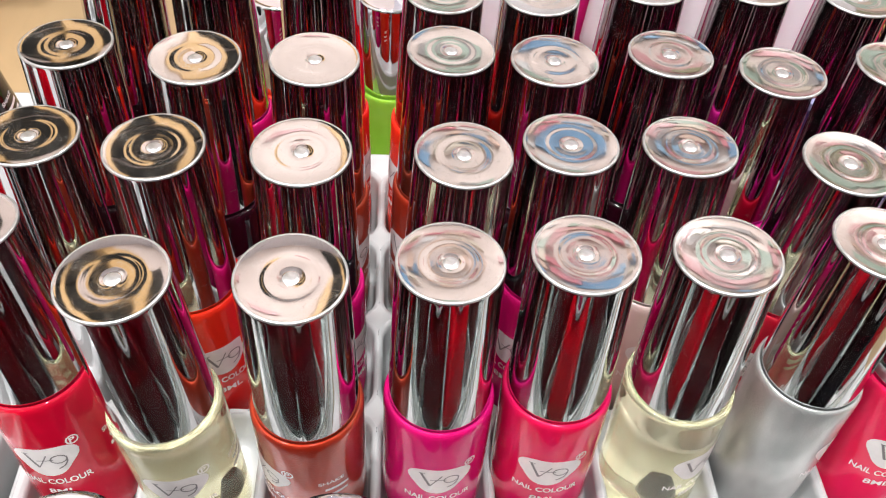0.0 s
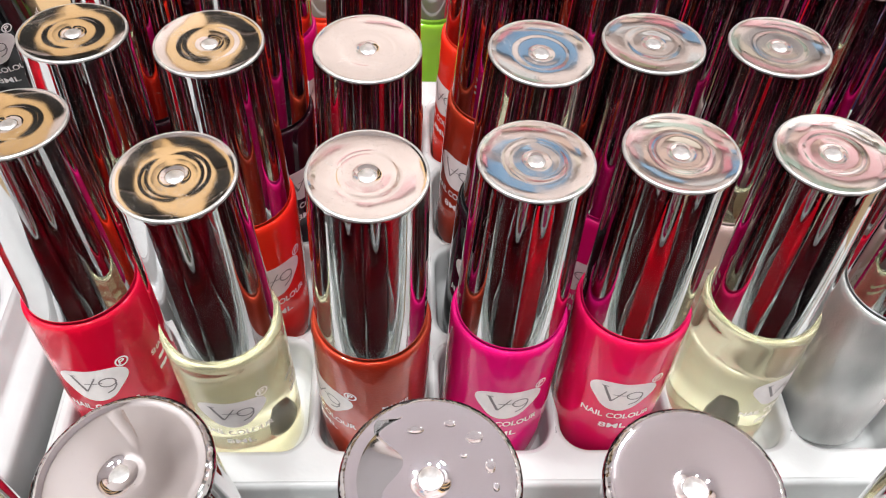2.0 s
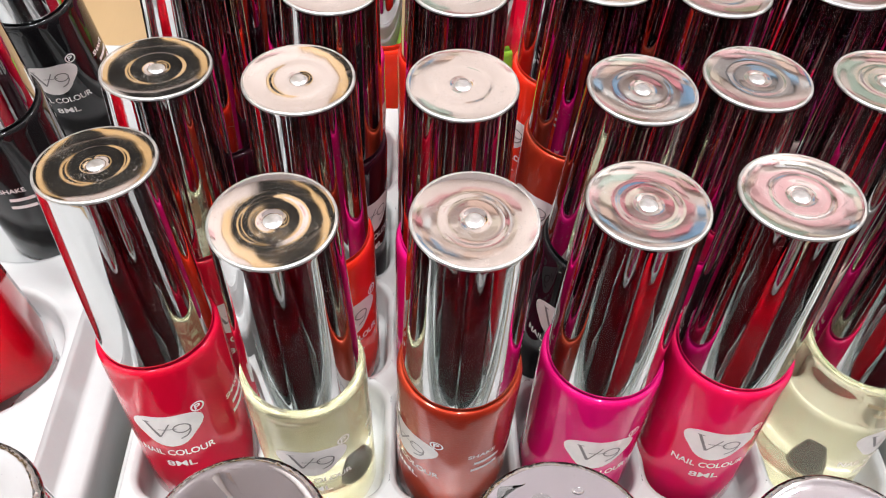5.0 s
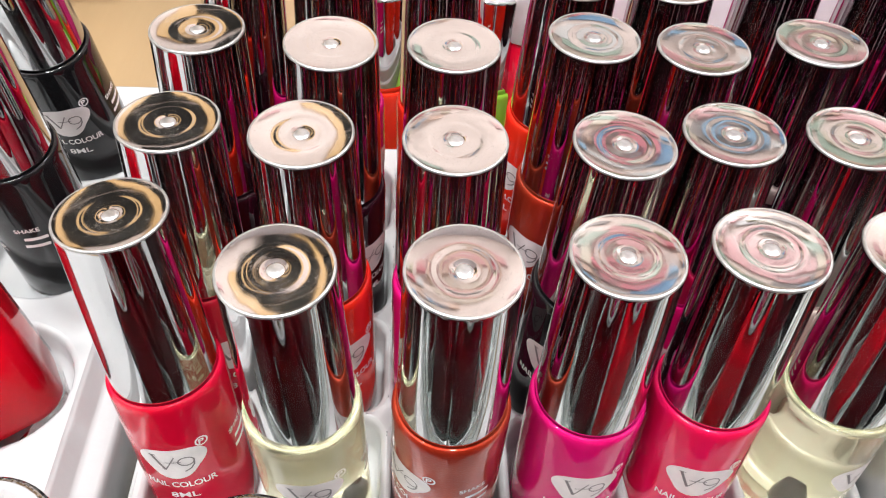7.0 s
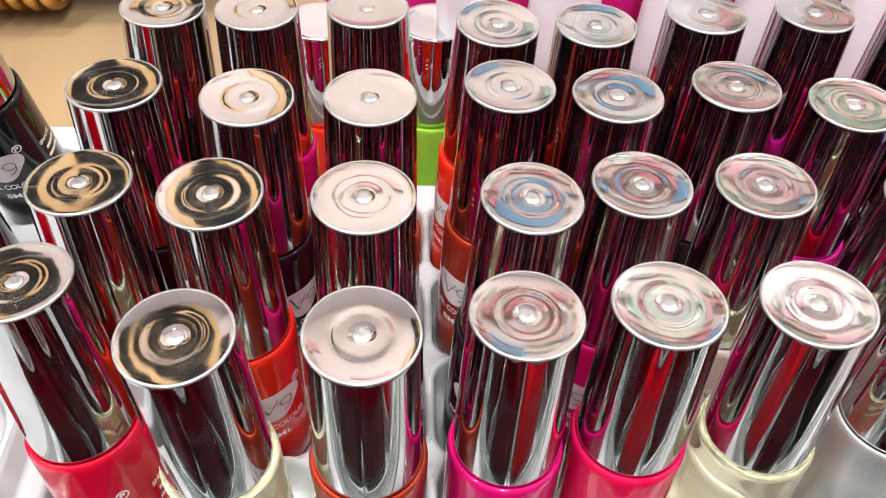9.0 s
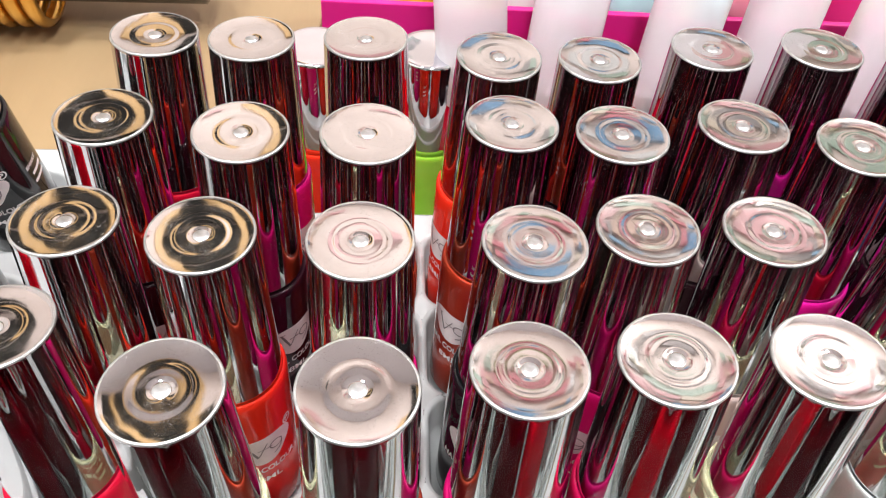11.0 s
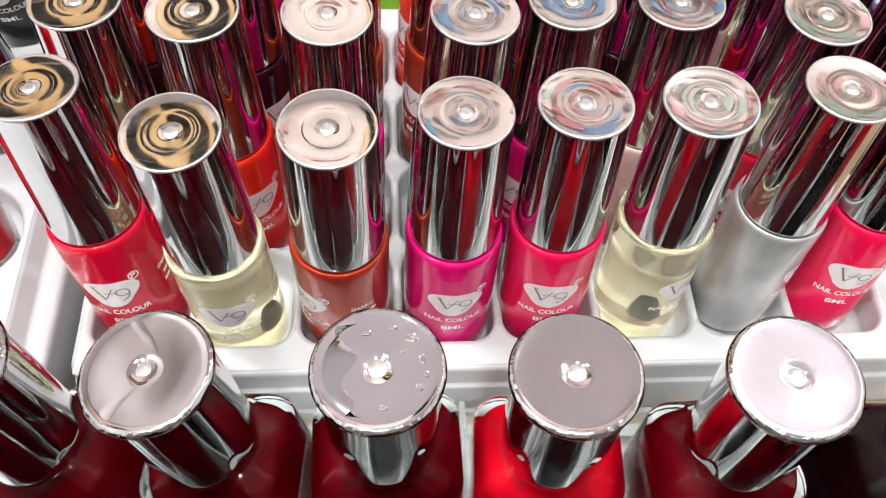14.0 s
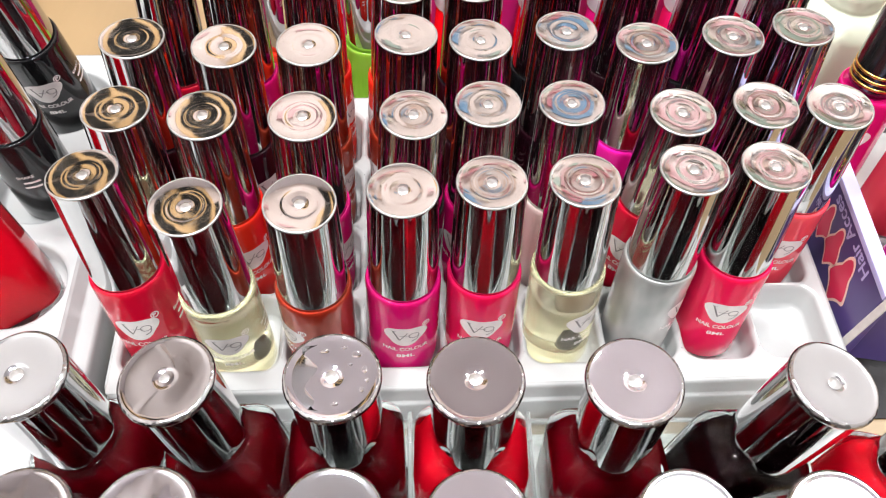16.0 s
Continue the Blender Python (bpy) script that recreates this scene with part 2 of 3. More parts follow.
# ---- the shop bay: shelf, back panel, canopy ----
def box_between(name, lo, hi, mat, label, category, bev=0.0, kind="structure"):
    ob = part(name, slab(hi[0] - lo[0], hi[1] - lo[1], hi[2] - lo[2], bev), mat, None, "", ((lo[0] + hi[0]) / 2, (lo[1] + hi[1]) / 2, lo[2]))
    return tagged(ob, label, category, kind=kind)


SHELF = mottled("tan_laminate", (0.3, 0.215, 0.12), (0.24, 0.165, 0.085), 14, 0.35, (1, 0.15, 1), relief=0.0002)
WALL = mottled("cream_painted_panel", (0.68, 0.575, 0.53), (0.57, 0.475, 0.43), 5, 0.6)
CEILING = mottled("white_ceiling_paint", (0.76, 0.75, 0.8), (0.7, 0.69, 0.74), 2, 0.7)
# unseen floor and added front wall, both kept dark to cut fill light
FLOOR = mottled("grey_floor_tile", (0.2, 0.19, 0.18), (0.15, 0.145, 0.14), 4, 0.3)
DARK_FRONT = mottled("dark_unseen_wall", (0.2, 0.185, 0.18), (0.13, 0.12, 0.115), 3, 0.6)
SIDE = mottled("pale_side_wall", (0.7, 0.66, 0.64), (0.64, 0.6, 0.58), 2, 0.6)
WOOD = mottled("tan_wood", (0.22, 0.145, 0.075), (0.28, 0.19, 0.1), 25, 0.4, (1, 0.15, 1), 0.0003)
BACK, ROOF, LEFT, RIGHT, FRONT = 800, 1500, -850, 900, -950

box_between("shelf_top", (-500, -130, -22), (620, 320, 0), SHELF, "tan wood laminate shelf that carries the trays", "shelf", 2)
box_between("floor", (LEFT - 20, FRONT - 20, -930), (RIGHT + 20, BACK + 20, -900), FLOOR, "unseen grey tiled shop floor below the shelf, kept dark to cut fill light", "floor")
box_between("wall_back", (LEFT, BACK, -900), (RIGHT, BACK + 20, ROOF), WALL, "cream back panel of the shop bay", "wall")
box_between("wall_left", (LEFT - 20, FRONT - 20, -900), (LEFT, BACK + 20, ROOF), SIDE, "pale side wall of the shop bay", "wall")
box_between("wall_right", (RIGHT, FRONT - 20, -900), (RIGHT + 20, BACK + 20, ROOF), SIDE, "pale side wall of the shop bay", "wall")
box_between("wall_front", (LEFT, FRONT - 20, -900), (RIGHT, FRONT, ROOF), DARK_FRONT, "unseen dark wall across the walk way, added to cut front fill light", "wall")
box_between("ceiling", (LEFT - 20, FRONT - 20, ROOF), (RIGHT + 20, BACK + 20, ROOF + 20), CEILING, "white painted canopy over the shop bay", "ceiling")

GLOW = bpy.data.materials.new("lamp_diffuser")
GLOW.use_nodes = True
b = GLOW.node_tree.nodes["Principled BSDF"]
b.inputs["Base Color"].default_value = (0.9, 0.9, 0.9, 1)
b.inputs["Emission Color"].default_value = (0.96, 0.985, 1.0, 1)
b.inputs["Emission Strength"].default_value = LAMP
FRAME = material("lamp_frame", (0.75, 0.75, 0.75), 0.4)
lamp = thing("ceiling_light", "assumed round white recessed ceiling light, out of view, switched on", "ceiling light", "ceiling lights")
part("frame", lathe([(66, 0, 0), (74, -1, 0), (77, -3, 0), (75, -5, 0), (68, -6, 0), (66, -4, 0), (0, -4, 0)], 48), FRAME, lamp)
part("diffuser", lathe([(0, -6, 0), (40, -5.6, 0), (65, -4.5, 0)], 48), GLOW, lamp, "glowing white diffuser")
lamp.matrix_basis = pose(0.74, 0.4, 1.4995)
# four more unseen lights, added to light the bay clear of cap reflections
for x, y in ((-0.35, 0.15), (-0.5, -0.25), (0.05, -0.45), (-0.05, -0.8)):
    copy_thing(lamp, pose(x, y, 1.4995))

# goods on the back panel, seen in the polished caps
STOCK = {
    "black": mottled("black_bag_cloth", (0.008, 0.007, 0.006), (0.016, 0.014, 0.012), 60, 0.8, spec=0.1),
    "blue": mottled("blue_carton", (0.101, 0.216, 0.36), (0.158, 0.274, 0.403), 20, 0.4),
    "pink": mottled("pink_carton", (0.518, 0.245, 0.259), (0.49, 0.302, 0.302), 20, 0.4),
    "teal": mottled("pale_green_carton", (0.274, 0.36, 0.288), (0.302, 0.374, 0.317), 20, 0.4),
    "grey": mottled("grey_carton", (0.216, 0.194, 0.187), (0.274, 0.245, 0.238), 20, 0.4),
    "tan": mottled("honey_wood", (0.5, 0.3, 0.11), (0.6, 0.38, 0.16), 9, 0.5, (1, 1, 0.1)),
}
for key, lo in (("peach", (0.518, 0.36, 0.288)), ("cream", (0.562, 0.49, 0.396)), ("sky", (0.216, 0.36, 0.504)), ("olive", (0.259, 0.245, 0.144)), ("rose", (0.504, 0.158, 0.187)), ("white", (0.576, 0.569, 0.562))):
    STOCK[key] = mottled(f"{key}_carton", lo, tuple(0.85 * c for c in lo), 22, 0.4)
carton = slab(100, 20, 100, 2)


def stock(colour, x, z, w, h, name, label, category):
    ob = part(name, carton, STOCK[colour], None, "", (x * 0.75, BACK - 11, 76 + (z - 76) * 0.75))
    ob.matrix_basis = ob.matrix_basis @ Matrix.Diagonal((w * 0.0075, 1, h * 0.0075, 1))
    return tagged(ob, label, category, "goods on the back panel")


for x, z, w, h in ((-440, 560, 130, 300), (-435, 900, 130, 250), (-445, 1190, 140, 270), (-640, 540, 130, 360), (-645, 940, 130, 260), (-650, 1230, 130, 240), (-850, 600, 130, 400),
                   (-855, 1050, 130, 380), (-460, 1500, 150, 380), (-640, 1500, 130, 380), (-480, 200, 180, 300)):
    stock("black", x, z, w, h, "hanging_bag", "small black cloth bag hung on the back panel", "bag")
for x, z, w, h in ((-540, 300, 64, 1580), (-340, 560, 60, 900), (-748, 300, 64, 1580)):
    stock("tan", x, z, w, h, "wooden_slat", "tan wooden slat fixed to the back panel", "slat")
for colour, x, z, w, h in (("blue", 268, 790, 130, 190), ("blue", 150, 1090, 70, 80), ("pink", 420, 420, 150, 180), ("pink", 120, 330, 190, 120), ("pink", -60, 300, 160, 110),
                           ("grey", 520, 700, 110, 260), ("teal", 660, 520, 120, 240), ("pink", 640, 900, 150, 200), ("grey", 800, 980, 110, 330), ("teal", 480, 1130, 150, 130),
                           ("pink", 340, 1270, 160, 110), ("teal", 880, 600, 160, 220), ("pink", -160, 1150, 120, 90), ("grey", 90, 600, 90, 110), ("pink", 520, 1000, 80, 90),
                           ("grey", 640, 1200, 110, 180), ("grey", 420, 900, 70, 130), ("teal", 760, 760, 90, 120), ("grey", 560, 1420, 160, 120), ("pink", 40, 1500, 150, 100)):
    stock(colour, x, z, w, h, "carton", f"small {colour if colour != 'teal' else 'pale green'} product carton on the back panel", "carton")

# unseen cartons scattered at random, added to vary the colours reflected in cap tops
shuffle = random.Random(11)
for col in range(10):
    for row in range(9):
        if shuffle.random() < 0.6 and not (col in (1, 2) and row in (3, 4)):
            colour = shuffle.choice(("peach", "cream", "sky", "olive", "rose", "white", "white", "cream", "teal", "grey", "pink"))
            ob = stock(colour, 60 + 96 * col + shuffle.uniform(-20, 20), 330 + 132 * row + shuffle.uniform(-30, 30), shuffle.uniform(40, 88), shuffle.uniform(40, 110),
                       "small_carton", f"small {colour if colour not in ('teal', 'sky') else 'pale green' if colour == 'teal' else 'sky blue'} unseen carton on the back panel, added for the cap reflections", "carton")
            ob.location.y -= 0.021

# ---- the white tray with square wells ----
COLS = [-58.4 + 20.5 * k for k in range(9)]
ROWS_Y = [1.6 + 22.6 * k for k in range(4)]
TOP, WELL = 19.0, 10.5


def mesh_of(name, verts, faces):
    me = bpy.data.meshes.new(name)
    me.from_pydata([(x * MM, y * MM, z * MM) for x, y, z in verts], [], faces)
    bm = bmesh.new()
    bm.from_mesh(me)
    bmesh.ops.remove_doubles(bm, verts=bm.verts[:], dist=1e-6)
    bm.to_mesh(me)
    bm.free()
    me.polygons.foreach_set("use_smooth", [True] * len(me.polygons))
    return me


def joined(loops, close=False):
    n, faces = len(loops[0]), []
    for a in range(len(loops) - 1):
        faces += [(a * n + k, a * n + (k + 1) % n, (a + 1) * n + (k + 1) % n, (a + 1) * n + k) for k in range(n)]
    if close:
        faces.append(tuple((len(loops) - 1) * n + k for k in range(n)))
    return [p for loop in loops for p in loop], faces


def welled_tray(name, label, mat, cols, rows, pitch, well, corner, lo, hi, top, depth, skirt):
    """A moulded tray: a deck with openings, a well under each with a rounded lip, and a stepped skirt."""
    ob = thing(name, label, "tray")
    verts, faces = [], []
    quarter = 9
    for cx in cols:
        for cy in rows:
            x0 = lo[0] if cx == cols[0] else cx - pitch[0] / 2
            x1 = hi[0] if cx == cols[-1] else cx + pitch[0] / 2
            y0 = lo[1] if cy == rows[0] else cy - pitch[1] / 2
            y1 = hi[1] if cy == rows[-1] else cy + pitch[1] / 2
            lip = [(cx + x, cy + y, top) for x, y in rounded(well[0] + 2.2, well[1] + 2.2, corner + 1.1, quarter)]
            outer = []
            for k, (x, y, z) in enumerate(lip):
                q, i = divmod(k, quarter)
                ends = ((x1, y), (x, y1), (x0, y), (x, y0), (x1, y))
                px, py = ends[q] if i < quarter // 2 else ends[q + 1] if i > quarter // 2 else ((x1, y1), (x0, y1), (x0, y0), (x1, y0))[q]
                outer.append((px, py, top))
            v, f = joined([outer, lip])
            faces += [tuple(i + len(verts) for i in face) for face in f]
            verts += v
    part("deck", mesh_of("deck", verts, faces), mat, ob)
    loops = []
    for grow, z in ((1.1, 0), (0.45, -0.2), (0.08, -0.75), (-0.1, -1.6), (-0.5, 1.6 - depth), (-0.9, 0.5 - depth), (-2.0, -depth)):
        loops.append([(x, y, z) for x, y in rounded(well[0] + 2 * grow, well[1] + 2 * grow, max(corner + grow, 0.4), quarter)])
    cup = mesh_of("well", *joined(loops, True))
    for cx in cols:
        for cy in rows:
            part("well", cup, mat, ob, "", (cx, cy, top))
    w, d = hi[0] - lo[0], hi[1] - lo[1]
    mx, my = (lo[0] + hi[0]) / 2, (lo[1] + hi[1]) / 2
    loops = [[(mx + x, my + y, z) for x, y in rounded(w + 2 * g, d + 2 * g, 0.05 if n == 0 else 3 + g)] for n, (g, z) in enumerate(skirt)]
    part("skirt", mesh_of("skirt", *joined(loops[::-1])), mat, ob, "stepped outer edge")
    return ob


TURN = 1.4
welled_tray("bottle_tray", "glossy white plastic tray with rounded square wells, one empty", WHITE, COLS, ROWS_Y, (20.5, 22.6), (18.6, 21.2), 4.5,
            (-69.6, -14.6), (117.6, 86), TOP, 9.0,
            ((0, TOP), (0.4, TOP - 0.1), (0.75, TOP - 0.4), (0.95, TOP - 0.9), (1.05, TOP - 1.6), (1.2, 13.2), (1.35, 12.7), (1.8, 12.5), (2.0, 12.1), (2.1, 11.5), (2.5, 0.4))).matrix_basis = pose(0, 0, 0, 0, 0, TURN)


# ---- small round nail polish bottles ----
CAP = lathe([(7.2, -29.9, 0), (7.95, -29.9, 0), (8.12, -29.7, 0), (8.15, -29.2, 0), (7.95, -20, 0), (7.72, -10, 0), (7.5, -0.75, 0), (7.5, -0.35, 0),
             (7.47, -0.16, 2), (7.39, -0.05, 2), (7.25, 0.0, 2), (7.1, -0.02, 2), (6.95, -0.05, 1), (6.75, -0.08, 1), (6.3, -0.14, 1), (5.4, -0.22, 1), (4.5, -0.27, 1), (3.9, -0.285, 1),
             (3.65, -0.265, 1), (3.4, -0.25, 1), (2.7, -0.285, 1), (2.0, -0.3, 1), (1.5, -0.31, 1), (1.25, -0.4, 1), (1.1, -0.42, 1), (0.98, -0.26, 3), (0.7, -0.17, 3), (0.3, -0.15, 3), (0, -0.15, 3)], 64)
R = 8.9
BODY = lathe([(0, 0.9, 0), (5.5, 0.9, 0), (6.5, 0.0, 0), (7.6, 0.05, 0), (8.5, 0.6, 0), (R, 1.6, 0), (R, 8, 0), (R, 18, 0), (R, 28, 0), (R, 33.0, 0), (R - 0.03, 33.9, 0), (R - 0.12, 34.5, 0),
              (R - 0.32, 34.95, 0), (R - 0.6, 35.1, 0), (R - 0.85, 34.9, 0), (R - 1.0, 34.3, 0), (7.4, 34.0, 0), (6.0, 34.2, 0), (0, 34.2, 0)], 56)
BRUSH = lathe([(0, 1.6, 0), (1.1, 1.9, 0), (1.5, 3.2, 0), (1.4, 6.0, 0), (1.1, 8.5, 0), (0.8, 10.5, 0), (0, 11.0, 0)], 24)

pick = []
for k in range(40):
    a = 2 * math.pi * k / 40
    r = 4.1 * (1 + 0.13 * math.cos(3 * (a - radians(90)) + math.pi))
    pick.append((r * 1.26 * math.cos(a) + 0.25 * math.sin(a), r * 0.93 * math.sin(a)))
Z_BADGE = 21.6
BADGE_ME = wrapped(flat([pick]), R, Z_BADGE)
MARK_ME = wrapped(flat(stroke([(-3.1, 2.0), (-1.5, -1.7)], 0.45) + stroke([(-1.5, -1.7), (0.4, 1.5)], 0.22) + stroke([(-3.5, 2.05), (-2.4, 2.05)], 0.16)
                       + stroke([(-1.5, 0.15), (1.2, 0.15)], 0.16) + ring(2.0, 0.1, 1.25, 1.0, 0.24) + stroke([(3.2, 0.1), (3.1, -0.9), (2.5, -1.8), (1.4, -2.4)], 0.26)), R, Z_BADGE, 0.09)
REG_ME = wrapped(lettering("\u00ae", 2.1, 2.1), R, Z_BADGE + 3.7, 0.06, 33)
NAME_ME = wrapped(lettering("NAIL COLOUR", 11.6, 1.45), R, 15.6, 0.06)
SIZE_ME = wrapped(lettering("8ML", 4.6, 1.45), R, 12.6, 0.06)
SHAKE_ME = wrapped(lettering("SHAKE", 4.4, 1.1), R, 22.2, 0.06, 78)
SHAKE_BAR = wrapped(flat(stroke([(-1.8, 0), (2.4, 0)], 0.8) + stroke([(-2.2, -2), (2.2, -2)], 0.8)), R, 19.8, 0.06, 82)
H = 65.0
WORDS = {"clear": "clear pale yellow", "silver": "silver glitter", "brick red": "pearly brick red"}


def polish_bottle(colour, base, top, spin, where):
    """A round bottle that stands at base with the middle of its cap at top (millimetres)."""
    say = WORDS.get(colour, colour)
    ob = thing("nail_polish_bottle", f"{say} nail polish bottle with chrome cap in {where}", "nail polish", "small nail polish bottles")
    clear = colour == "clear"
    part("body", BODY, THINNER if clear else POLISH[colour], ob, "clear glass with pale yellow lacquer" if clear else f"{say} lacquer in glass")
    if clear:
        ob.children[0].visible_shadow = False
        part("brush", BRUSH, STEM, ob, "black brush inside the bottle", (2.2, 1.5, 0))
    part("cap", CAP, [CHROME, CHROME_TOP, EDGE, NUB], ob, "dusty chrome cap with a ringed top", (0, 0, H))
    turn = (0, 0, spin)
    badge = part("label", BADGE_ME, BADGE, ob, "pale printed badge", turn=turn)
    part("emblem", MARK_ME, PRINT, badge)
    part("small_ring", REG_ME, TYPE, ob, turn=turn)
    part("product_name", NAME_ME, TYPE, ob, turn=turn)
    part("volume_mark", SIZE_ME, TYPE, ob, turn=turn)
    part("directions", SHAKE_ME, TYPE, ob, turn=turn)
    part("small_print", SHAKE_BAR, TYPE, ob, turn=turn)
    up = (Vector(top) - Vector(base)).normalized()
    lean = Vector((0, 0, 1)).rotation_difference(up).to_matrix().to_4x4()
    ob.matrix_basis = Matrix.Translation(Vector(top) * MM - up * H * MM) @ lean
    return ob


CAPS = 76.0
# column by column: colour, label's turn, the cap's middle
GRID = {
    0: (("crimson", 3, -63.3, 6.2, -1.6), ("clear", 6, -40.7, -3.0, -0.6), ("brick red", -52, -17.8, -3.1, 0.7), ("magenta", 4, 2.9, 1.2, -0.2), ("hot pink", -4, 21.3, 2.8, 0.5),
        ("clear", 34, 40.7, 3.0, 1.0), ("silver", 55, 64.8, 7.1, -0.1), ("rose", -8, 82.9, 8.3, -0.2)),
    1: (("crimson", 40, -60.2, 25.1, -1.4), ("orange red", 35, -40.5, 21.5, 0.4), ("magenta", 60, -18.9, 21.0, 0.9), ("black", -30, 5.2, 22.2, 0.4), ("magenta", -40, 21.9, 26.3, -0.2),
        ("pale pink", 10, 41.0, 27.6, -0.9), ("crimson", -35, 65.8, 24.6, -0.6), ("magenta", 20, 85.2, 26.7, -0.2), ("coral", -10, 102.2, 26.3, 0)),
    2: (("dark plum", 30, -60.0, 46.1, 0.4), ("dark plum", 50, -38.6, 43.8, 0.4), ("brick red", 50, -19.1, 44.3, 0.7), ("brick red", -45, 3.6, 48.1, 0.9), ("dark plum", 0, 21.2, 46.7, 0.7),
        ("dark plum", 0, 42.3, 51.5, -0.3), ("neon pink", 0, 61.5, 47.9, -0.7), ("dark plum", 0, 82.9, 50.1, 0), ("dark plum", 0, 101.3, 53.8, 0)),
    3: (("crimson", 0, -57.5, 70.2, 0), ("magenta", 60, -40.7, 69.7, 0.3), ("orange red", 70, -20.9, 71.9, 0), ("orange red", -60, 2.6, 67.0, 0.7), ("dark plum", 0, 21.0, 69.9, -0.9),
        ("black", 0, 42.1, 73.8, -0.1), ("dark plum", 0, 63.2, 75.4, -0.1), ("black", 0, 83.5, 73, 0), ("dark plum", 0, 103, 74, 0)),
}
for row, bottles in GRID.items():
    for col, (colour, spin, x, y, z) in enumerate(bottles):
        bx = COLS[col] + max(-0.9, min(0.9, 0.5 * (x - COLS[col])))
        by = ROWS_Y[row] + max(-1.8, min(1.8, 0.55 * (y - 2 - 22.6 * row) - 1.2))
        foot = Matrix.Rotation(radians(TURN), 3, "Z") @ Vector((bx, by, 10.2))
        polish_bottle(colour, foot, (x, y, CAPS + z), spin, "white tray")

# ---- wide square bottles in front ----
WIDE_CAP = lathe([(7.6, -27.2, 0), (8.0, -27.2, 0), (8.2, -26.8, 0), (8.25, -24, 0), (8.5, -12, 0), (8.7, -2.4, 0), (8.75, -1.9, 0), (8.95, -1.75, 2), (9.15, -1.4, 2), (9.2, -1.0, 2), (9.1, -0.55, 2),
                  (8.8, -0.25, 2), (8.45, -0.15, 2), (8.2, -0.22, 1), (7.5, -0.28, 1), (5, -0.27, 1), (2.5, -0.25, 1), (1.7, -0.25, 1), (1.45, -0.42, 1), (1.25, -0.45, 1), (1.0, -0.28, 3), (0.5, -0.2, 3), (0, -0.2, 3)], 64)
WH = 66.0


def wide_loops(rows, inset):
    """Rounded rectangles that turn into a round neck: (height, growth, share of roundness) rows."""
    loops = []
    for z, g, k in rows:
        w, d = 24.4 + 2 * (g - inset), 19.6 + 2 * (g - inset)
        loop = []
        for x, y in rounded(w, d, max(4.4 - 0.5 * inset, 1.6)):
            r = (8.5 - 0.5 * inset) / math.hypot(x, y)
            loop.append((x * (1 - k + k * r), y * (1 - k + k * r), z))
        loops.append(loop)
    return loops


WIDE_GLASS = lofted(wide_loops(((0, -1.3, 0), (0.5, -0.3, 0), (1.6, 0, 0), (12, 0, 0), (32.5, 0, 0), (34.3, -0.12, 0), (35.8, -0.5, 0.06), (37, -0.9, 0.2), (38, -1.1, 0.45), (38.8, -1.2, 0.75), (39.5, -1.2, 1)), 0))
WIDE_FILL = lofted(wide_loops(((3, -1.3, 0), (3.5, -0.3, 0), (4.6, 0, 0), (15, 0, 0), (31.5, 0, 0), (33.2, -0.15, 0), (34.6, -0.5, 0.06), (35.8, -0.9, 0.2), (36.8, -1.1, 0.5), (38.2, -1.1, 0.85), (39.3, -1.1, 1)), 2.5))
SCRIPT_BAR = flat(stroke([(-7, 0), (6, 0)], 1.3))
for v in SCRIPT_BAR.vertices:
    v.co = (v.co.x, -9.9 * MM, v.co.y + 24 * MM)


def wide_bottle(colour, base, top, spin=0, mark=False, lid=BARE_TOP):
    ob = thing("wide_nail_polish_bottle", f"square glass bottle of {colour} nail polish with wide chrome cap", "nail polish", "wide nail polish bottles")
    part("glass", WIDE_GLASS, GLASS_WALL, ob, "thick clear glass").visible_shadow = False
    part("lacquer", WIDE_FILL, INNER[colour], ob, f"{colour} lacquer")
    part("cap", WIDE_CAP, [CHROME_BIG, lid, CHROME_BEAD, NUB], ob, "chrome cap with a beaded rim", (0, 0, WH))
    if mark:
        part("printed_bar", SCRIPT_BAR, TYPE, ob, "white print")
    up = (Vector(top) - Vector(base)).normalized()
    lean = Vector((0, 0, 1)).rotation_difference(up).to_matrix().to_4x4()
    ob.matrix_basis = Matrix.Translation(Vector(top) * MM - up * WH * MM) @ lean @ pose(0, 0, 0, 0, 0, spin)
    return ob


wide = []
for colour, bx, by, tx, ty, tz, spin, mark, lid in (
        ("dark red", -58, -38, -66.3, -38, -5, 4, False, PALE_TOP), ("maroon", -31.5, -38, -40.4, -38, -7, -3, False, BARE_TOP), ("dark red", -7.8, -38, -10, -38.4, -5.7, 2, False, FILM_TOP),
        ("scarlet", 18.6, -39, 16.4, -39, -5.9, -2, False, BARE_TOP), ("dark red", 47.4, -40, 45.5, -40.2, -4.6, 3, True, FILM_TOP), ("near black", 73.5, -40, 84.7, -39.2, -8, 6, False, PALE_TOP),
        # second row: unseen lacquers, set dark to darken what the caps reflect
        ("maroon", -57.5, -65, -60, -64, -6, 0, False, BARE_TOP), ("maroon", -32, -65, -39.7, -64, -6, 0, False, FILM_TOP), ("near black", -6, -66, -9, -64.5, -6, 0, False, PALE_TOP),
        ("near black", 19, -66, 15.4, -65, -6, 0, False, FILM_TOP), ("maroon", 49, -66, 51.4, -65.5, -6, 0, False, PALE_TOP), ("near black", 78, -66, 77, -66, -6, 0, False, BARE_TOP),
        ("scarlet", 104, -47, 114, -45, -9, -8, False, BARE_TOP)):
    wide.append(wide_bottle(colour, (bx, by, 4.0), (tx, ty, CAPS + tz), spin, mark, lid))

